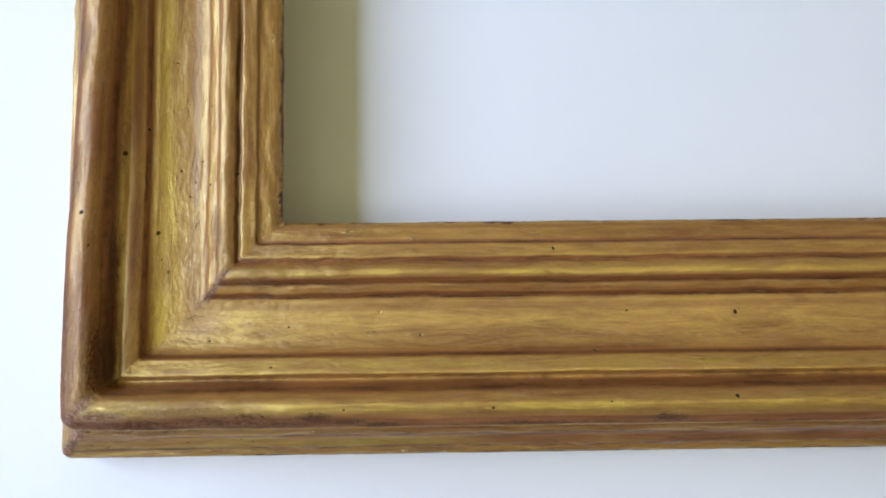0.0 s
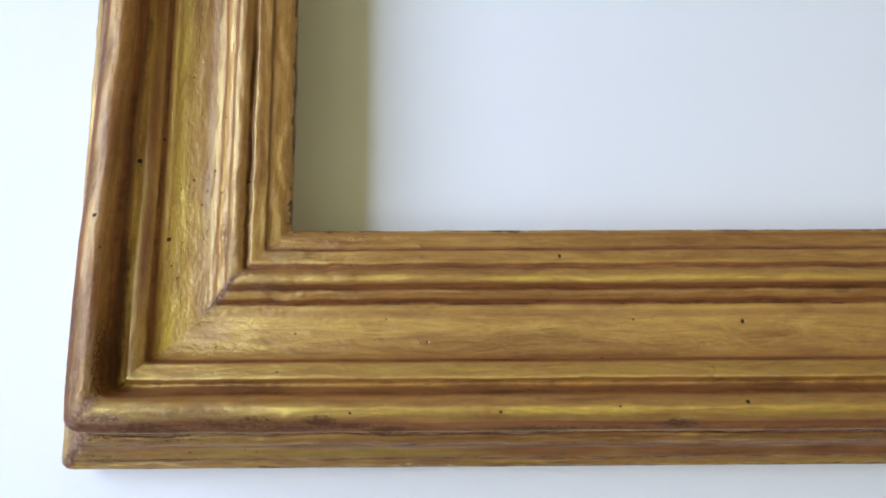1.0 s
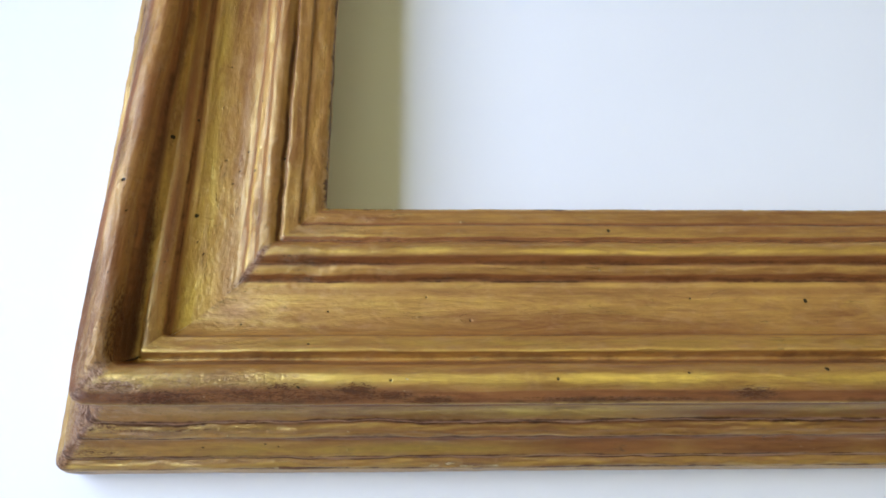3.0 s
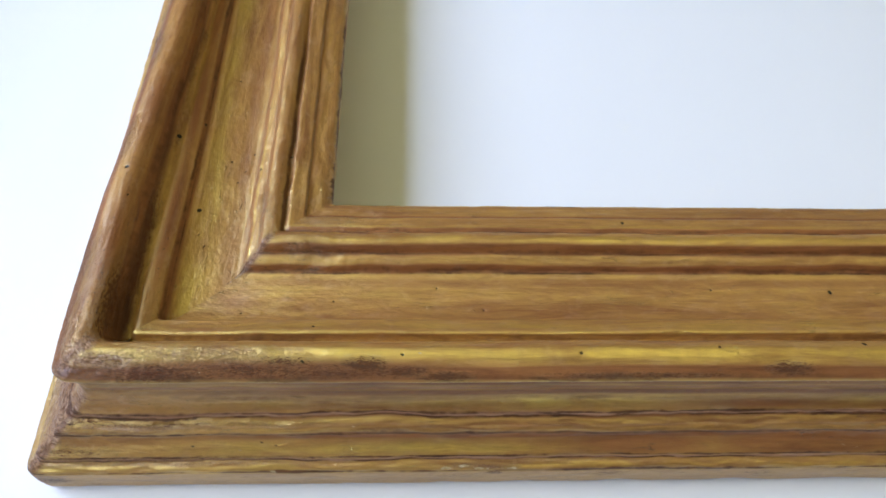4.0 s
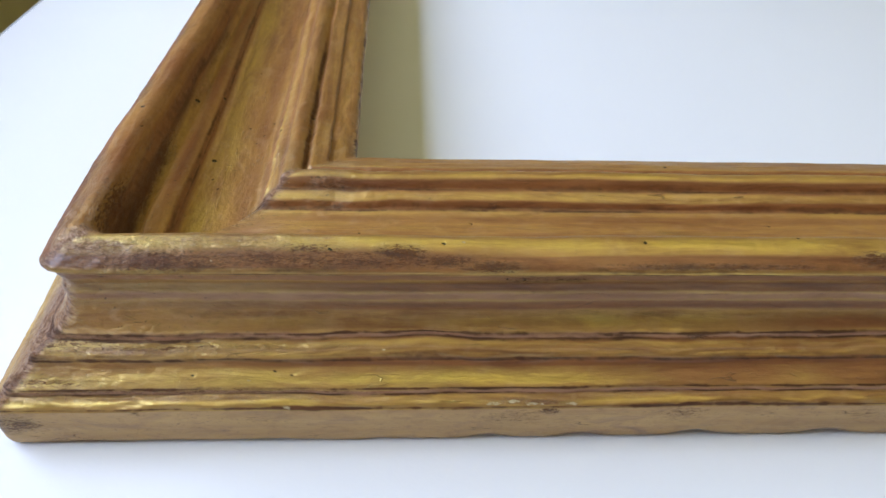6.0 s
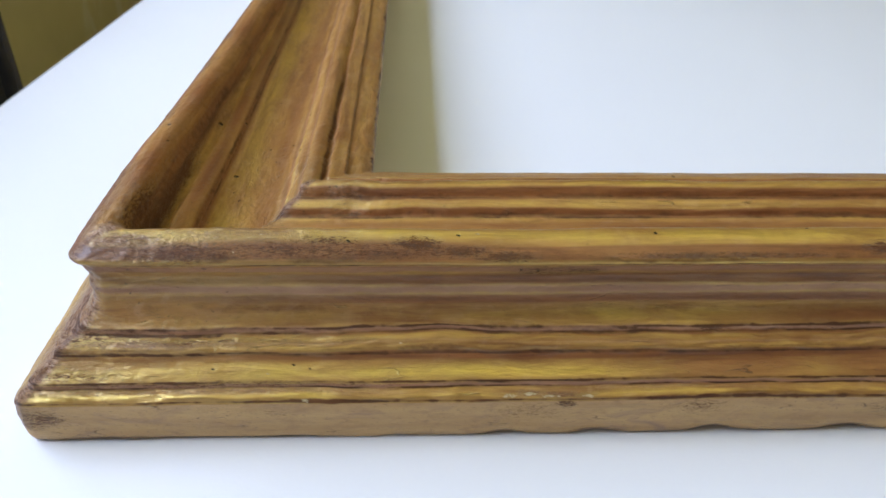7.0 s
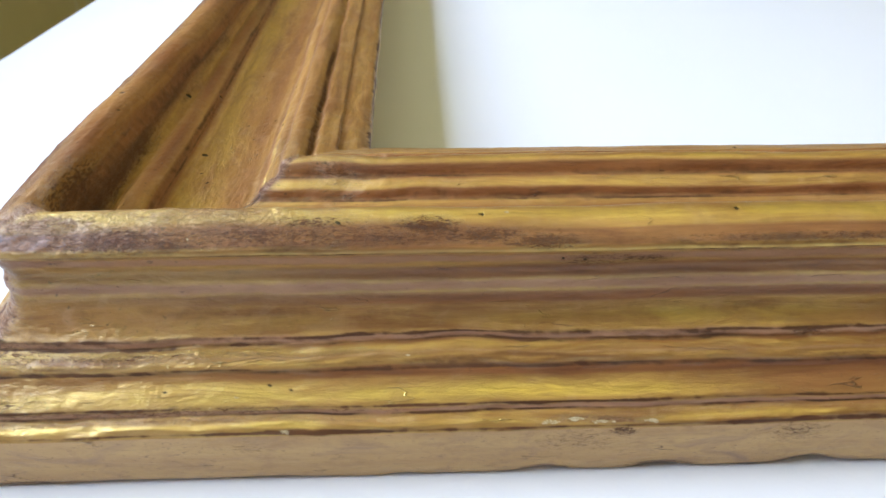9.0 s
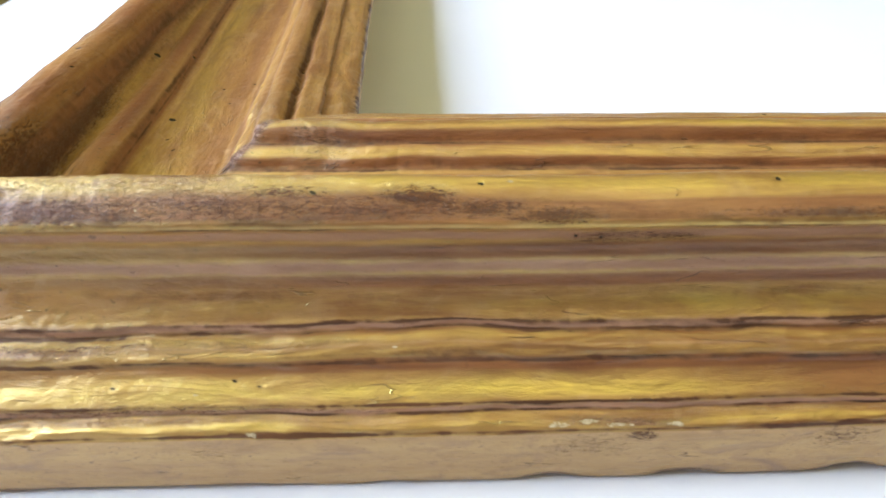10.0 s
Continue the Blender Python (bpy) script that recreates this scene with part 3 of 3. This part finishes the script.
    color = n.mix(n.math("MULTIPLY", stain, 0.88), color, (0.088, 0.023, 0.009))
    color = n.mix(n.math("MULTIPLY", grime, 0.85), color, (0.12, 0.055, 0.036))
    color = n.mix(n.math("MULTIPLY", crack, 0.7), color, (0.05, 0.022, 0.014))
    color = n.mix(n.math("MULTIPLY", mote, 0.75), color, (0.06, 0.026, 0.015))
    color = n.mix(n.math("MULTIPLY", split, 0.75), color, (0.075, 0.03, 0.016))
    color = n.mix(n.math("MULTIPLY", fleck, 0.6), color, (0.60, 0.47, 0.30))
    color = n.mix(chip, color, n.mix(n.ramp(grain, [(0.4, 0.0), (0.6, 1.0)]), (0.40, 0.28, 0.12), (0.66, 0.55, 0.34)))
    color = n.mix(n.ramp(speck, [(0.74, 0.0), (0.8, 0.22)]), color, (0.05, 0.025, 0.015))
    # near-black colour for the shade inside the worm holes
    color = n.mix(pit, color, (0.012, 0.007, 0.004))

    dull = n.math("MAXIMUM", n.math("MAXIMUM", n.math("MAXIMUM", bole, wax_shade), n.math("MAXIMUM", worn, n.math("MULTIPLY", brown, 0.95))), n.math("MAXIMUM", n.math("MAXIMUM", n.math("MAXIMUM", bare, pale_sheen), stain), n.math("MAXIMUM", pit, chip)))
    cover = n.math("ADD", n.math("MULTIPLY", n.ramp(tone, [(0.38, 0.0), (0.62, 1.0)]), 0.2), n.math("ADD", 0.23, n.math("MULTIPLY", n.attribute("rub"), 0.55)))
    cover = n.math("MULTIPLY", cover, n.math("MULTIPLY", n.ramp(streak, [(0.3, 0.6), (0.6, 1.1)]), n.ramp(hair, [(0.3, 0.8), (0.65, 1.0)])))
    cover = n.math("MULTIPLY", cover, n.math("MULTIPLY", n.math("SUBTRACT", 1.0, n.math("MULTIPLY", dull, 0.9)), n.math("SUBTRACT", 1.0, n.math("MAXIMUM", n.attribute("thin"), n.math("MULTIPLY", n.attribute("worn"), 0.75)))), True)
    height = n.math("ADD", n.math("ADD", n.math("MULTIPLY", hair, 0.1), n.math("ADD", n.math("MULTIPLY", mid, 0.3), n.math("MULTIPLY", streak, 0.5))), n.math("ADD", n.math("ADD", n.math("MULTIPLY", patch, 0.6), n.math("MULTIPLY", grain, 0.04)), n.math("ADD", n.math("MULTIPLY", n.math("ADD", crack, split), -0.5), n.math("MULTIPLY", n.math("MULTIPLY", crackle, n.attribute("worn")), 0.9))))
    height = n.math("ADD", height, n.math("MULTIPLY", age, n.math("ADD", n.math("MULTIPLY", lump, 0.7), n.math("MULTIPLY", grain, 0.16))))
    relief = n.bump(height, 0.6, 0.0011)
    leaf = n.tree.nodes.new("ShaderNodeBsdfPrincipled")
    n.put(leaf.inputs["Base Color"], n.mix(n.ramp(streak, [(0.3, 0.0), (0.7, 1.0)]), (0.78, 0.57, 0.135), (0.86, 0.69, 0.18)))
    n.put(leaf.inputs["Metallic"], 1.0)
    n.put(leaf.inputs["Roughness"], n.math("ADD", 0.42, n.math("MULTIPLY", n.math("SUBTRACT", grain, 0.5), 0.2)))
    n.put(leaf.inputs["Normal"], relief)
    both = n.tree.nodes.new("ShaderNodeMixShader")
    n.put(both.inputs[0], cover)
    n.tree.links.new(n.bsdf.outputs[0], both.inputs[1])
    n.tree.links.new(leaf.outputs[0], both.inputs[2])
    n.tree.links.new(both.outputs[0], n.tree.nodes["Material Output"].inputs[0])
    n.bsdf.inputs["Coat Roughness"].default_value = 0.34
    rough = n.math("ADD", 0.33, n.math("ADD", n.math("MULTIPLY", dull, 0.1), n.math("MULTIPLY", n.math("SUBTRACT", grain, 0.5), 0.25)))
    return n.set(color=color, rough=rough, coat=n.math("MULTIPLY", n.math("SUBTRACT", 1.0, n.math("MAXIMUM", pit, n.math("MAXIMUM", n.math("MULTIPLY", bare, 0.9), n.math("MULTIPLY", n.math("MAXIMUM", n.math("MAXIMUM", wax_shade, worn), stain), 0.85)))), n.math("MULTIPLY", n.math("SUBTRACT", 1.0, n.attribute("thin")), n.math("ADD", 0.26, n.math("MULTIPLY", n.math("MAXIMUM", brown, pale_sheen), 0.22)))), spec=n.math("SUBTRACT", 0.5, n.math("MULTIPLY", dull, 0.25)), normal=relief)


# Narrow members toned with dark wax, deepened by painted groove shade, and members rubbed bright: inward distance,
# height, width (mm) and amount.
WAX_SHADE = [(99.8, 33.4, 1.6, 1.1), (10.4, 23.3, 0.6, 0.65), (69.0, 34.4, 1.2, 0.55), (74.4, 39.1, 1.2, 0.45), (83.4, 39.5, 0.8, 0.5), (44.7, 40.2, 1.2, 0.6), (35.4, 41.4, 2.6, 0.42),
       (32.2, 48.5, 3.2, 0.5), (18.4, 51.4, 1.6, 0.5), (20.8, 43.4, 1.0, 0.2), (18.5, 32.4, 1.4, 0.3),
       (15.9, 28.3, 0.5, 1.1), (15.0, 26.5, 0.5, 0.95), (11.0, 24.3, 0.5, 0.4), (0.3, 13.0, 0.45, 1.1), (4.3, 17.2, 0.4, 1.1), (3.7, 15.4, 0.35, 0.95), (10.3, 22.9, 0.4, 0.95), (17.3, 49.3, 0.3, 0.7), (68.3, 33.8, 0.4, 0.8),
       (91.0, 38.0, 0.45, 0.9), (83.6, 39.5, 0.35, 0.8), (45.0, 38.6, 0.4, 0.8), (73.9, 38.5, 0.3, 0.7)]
# Red-brown bands; on side faces and recesses they also deepen the shade.
BROWN = [(20.5, 42.6, 2.1, 0.85), (20.1, 35.3, 1.7, 0.8), (19.6, 52.4, 2.3, 0.95), (10.0, 22.2, 1.6, 0.85), (74.8, 39.9, 2.6, 0.95), (69.4, 35.0, 2.0, 0.95), (32.6, 47.0, 5.2, 0.9), (44.9, 39.0, 2.4, 0.75), (15.4, 27.2, 1.6, 0.8), (64.5, 33.0, 1.8, 0.4),
         (91.0, 38.1, 1.6, 0.8), (83.6, 39.6, 1.7, 0.8), (12.0, 25.0, 0.9, 0.4), (97.5, 36.0, 1.0, 0.4)]
# Upright strips that mirror the white table: the sheen is painted as pale bands.
SHEEN = [(19.3, 46.9, 1.7, 1.0), (20.2, 38.7, 1.6, 1.0), (15.5, 27.4, 1.0, 1.0), (4.0, 16.2, 0.8, 1.0), (12.2, 25.2, 0.4, 0.5)]
RUB = [(25.0, 55.2, 2.4, 0.9), (18.2, 30.9, 1.7, 0.85), (6.6, 18.9, 1.7, 0.9), (13.6, 26.0, 0.7, 0.5), (1.2, 14.3, 0.6, 0.5), (85.2, 40.5, 0.7, 0.7), (78.0, 42.6, 1.5, 0.6), (98.5, 35.6, 0.8, 0.5), (41.0, 43.7, 1.5, 0.5)]
# Single marks on the south side, by finish: place along, inward distance, height, reach along and across (mm), amount.
CHIP_SPOTS = [(62, 26.5, 55.4, 1.3, 0.6, 0.62), (97, 23, 54.4, 1.3, 0.6, 0.62), (134, 25.5, 55.3, 1.3, 0.6, 0.62), (171, 24, 55, 1.3, 0.6, 0.62), (58, 13, 25.7, 1.3, 0.6, 0.62), (112, 11.5, 24.8, 1.3, 0.6, 0.62), (73, 6, 18.5, 1.3, 0.6, 0.62), (138, 4.2, 17, 1.3, 0.6, 0.62), (45, 17, 29.4, 1.3, 0.6, 0.62), (120, 78, 42.6, 1.3, 0.6, 0.62), (150, 86, 40.2, 1.3, 0.6, 0.62), (144, 0.9, 14, 2.6, 0.7, 0.9), (150, 1.2, 14.3, 3.6, 0.6, 0.9), (156, 0.8, 13.9, 3, 0.5, 0.9), (167, 1, 14.1, 2.4, 0.8, 0.9)]
CHIP_SPOTS_MORE = [(84, 0.4, 13.5, 3.4, 1.1, 0.5), (82, 4, 16.8, 4, 0.8, 0.35), (110, 86, 40.2, 14, 1.4, 0.32), (96, 79, 42.4, 12, 1.8, 0.3), (249, 0.4, 13.5, 2.2, 1, 0.5), (72, 25, 55, 3, 1.2, 0.55), (52, 27, 55.5, 4, 0.8, 0.5)]
# First eight paint the right-hand ledges' darker shading; last two are the roll's own brown.
BROWN_SHADE_SPOTS = [(210, 7.5, 19.5, 40, 5, 0.8), (275, 7.5, 19.5, 45, 5, 0.95), (345, 7.5, 19.5, 45, 5, 0.95), (255, 17.8, 30.5, 40, 3, 0.8), (330, 17.8, 30.5, 45, 3, 0.85), (170, 13, 25.7, 45, 2.5, 0.6), (240, 13, 25.7, 45, 2.5, 0.6), (310, 13, 25.7, 45, 2.5, 0.6), (105, 20, 53, 60, 4, 1), (75, 20.5, 53.4, 55, 3.4, 0.8)]
STAIN_ROLL = [(92, 20, 52.8, 50, 3, 0.55), (48, 19, 52, 14, 2.6, 0.8), (92, 22.5, 54.3, 10, 1.6, 0.7), (130, 20, 53, 8, 2, 0.8), (117, 21.6, 53.6, 7, 2.6, 1), (78, 20.5, 53, 6, 2.2, 0.8), (142, 18.5, 51.4, 9, 1.8, 0.9), (255, 20.5, 53.2, 8, 2.4, 0.85), (60, 19, 52, 22, 1.6, 0.6), (205, 18.5, 51.5, 40, 1.2, 0.55), (55, 20, 53, 18, 2.4, 0.7)]
# Stains, and at height -0.9 the shadow under the scallops painted on the foot.
STAIN_SHADE_LOW = [(40, 13, 25.6, 40, 1, 0.4), (60, 4, 16.6, 60, 1.2, 0.4), (165, 20.6, 46, 8, 1.6, 0.6), (16, 14, 26, 18, 3, 0.5), (14, 6, 18.5, 14, 2, 0.45), (155, 20.6, 46, 12, 3, 0.45), (8, 0, 8, 7, 4, 0.6), (161, 0, 11.6, 3, 1.4, 0.75), (150, 0, 9, 13, 4, 0.3), (202, 0, 10, 9, 3.5, 0.35), (260, 0, 9, 9, 3, 0.3), (75, 0, 9, 5, 2, 0.3), (171, 0.3, -0.9, 9, 0.7, 0.9), (143, 0.3, -0.9, 7, 0.7, 0.9), (207, 0.3, -0.9, 8, 0.7, 0.9)]
# First two paint shadow along the foot's lower edge; the third is a stain.
STAIN_SHADE_MORE = [(250, 0.3, -0.9, 10, 0.7, 0.9), (25, 0.3, -0.9, 14, 0.7, 0.9), (207, 15.4, 27.2, 5, 0.8, 0.7)]
WORN_SPOTS = [(30, 22, 54, 20, 4.5, 0.7), (65, 25.5, 55.3, 40, 4, 0.5), (40, 12.5, 25.4, 35, 2.2, 0.5), (92, 74.5, 39.5, 9, 5, 0.55), (155, 1.4, 14.4, 16, 1.2, 0.6), (70, 13, 25.7, 45, 1.5, 0.4), (60, 3, 15, 60, 1.2, 0.45), (190, 3, 15, 60, 0.9, 0.3), (95, 88, 39.8, 22, 3.5, 0.35)]
# First spot dulls the cove by the mitre; the others paint window sheen.
PALE_SHEEN_SPOTS = [(66, 58, 33.1, 14, 9, 0.55), (50, 18, 31.2, 42, 4, 0.3), (40, 6.5, 18.8, 28, 2.4, 0.25)]
RUB_SPOTS = [(45, 6.5, 18.8, 45, 3, 0.25)]
# Leaf cut back in the left hollows so they look lighter, as if window-lit.
THIN_SPOTS = [(40, 18.4, 31.2, 60, 5.0, 0.75), (95, 18.4, 31.2, 50, 5.0, 0.6), (30, 7.0, 19.2, 40, 4.0, 0.4)]
MARKS = [(kind, *mark) for kind, marks in (("thin", THIN_SPOTS), ("chip", CHIP_SPOTS), ("chip", CHIP_SPOTS_MORE), ("brown", BROWN_SHADE_SPOTS), ("stain", STAIN_ROLL), ("stain", STAIN_SHADE_LOW), ("stain", STAIN_SHADE_MORE), ("worn", WORN_SPOTS), ("pale_sheen", PALE_SHEEN_SPOTS), ("rub", RUB_SPOTS)) for mark in marks]
# Along the west side, counted from the near corner: finish, inward distance, height, reach along and across, amount.
MARKS_WEST = [(kind, DEEP * 1000 - y, k, q, wide, high, much) for ys, kind, k, q, wide, high, much in (
    # Dark bands on the inner groove and roll's inner slope add painted shade.
    ((95, 130, 165), "wax_shade", 82.4, 40.1, 28, 1.5, 0.85), ((75, 120), "rub", 70.8, 36.8, 22, 0.9, 0.6), ((60, 150, 240), "brown", 63.5, 33.0, 60, 3.5, 0.5),
    ((50, 110, 170, 230, 290), "rub", 51, 34.2, 40, 4.0, 1.0), ((90, 150, 210, 270, 330), "brown", 41.2, 43.5, 40, 2.6, 0.8),
    # Worn on outer faces and roll's outer slope also paints their pale reflection.
    ((30, 120, 210, 300), "worn", 12.0, 25.2, 60, 13.0, 0.95), ((110, 180, 250, 320), "brown", 79.0, 42.4, 40, 3.0, 0.4),
    ((70, 140, 220, 300), "brown", 27.5, 55.4, 26, 5.0, 0.6), ((50, 110, 180, 260), "rub", 21.0, 53.4, 34, 2.0, 0.45), ((35, 62, 118, 171, 214), "worn", 21.0, 53.4, 14, 3.0, 0.6),
    ((62, 84), "stain", 34.5, 44.5, 20, 3.0, 0.75), ((92,), "worn", 74.5, 40.0, 12, 4.0, 0.6), ((45, 80, 120, 170), "wax_shade", 33.4, 45.0, 26, 3.4, 0.6), ((44,), "wax_shade", 33.6, 45.0, 14, 4.5, 1.0), ((46,), "stain", 31.0, 51.5, 16, 4.0, 0.8)) for y in ys]
SCALLOPS = [(143, 5, 1.4), (171, 7, 1.6), (207, 6, 2.1), (250, 8, 1.8), (110, 6, 0.8), (290, 8, 1.6), (330, 9, 1.4)]

gold = gilt("old gilding")
picture_frame = empty("picture_frame", pose(0, 0, 0.75), "empty antique gilt picture frame lying on the white table", "picture frame")
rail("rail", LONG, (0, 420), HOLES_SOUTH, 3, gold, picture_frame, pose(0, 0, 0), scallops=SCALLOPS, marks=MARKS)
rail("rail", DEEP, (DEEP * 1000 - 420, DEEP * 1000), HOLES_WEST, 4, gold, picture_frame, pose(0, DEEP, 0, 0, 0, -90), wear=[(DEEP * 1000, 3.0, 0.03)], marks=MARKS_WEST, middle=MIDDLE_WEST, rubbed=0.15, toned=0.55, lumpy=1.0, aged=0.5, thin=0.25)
rail("rail", LONG, (0, 0), [], 5, gold, picture_frame, pose(LONG, DEEP, 0, 0, 0, 180))
rail("rail", DEEP, (0, 0), [], 6, gold, picture_frame, pose(LONG, 0, 0, 0, 0, 90))
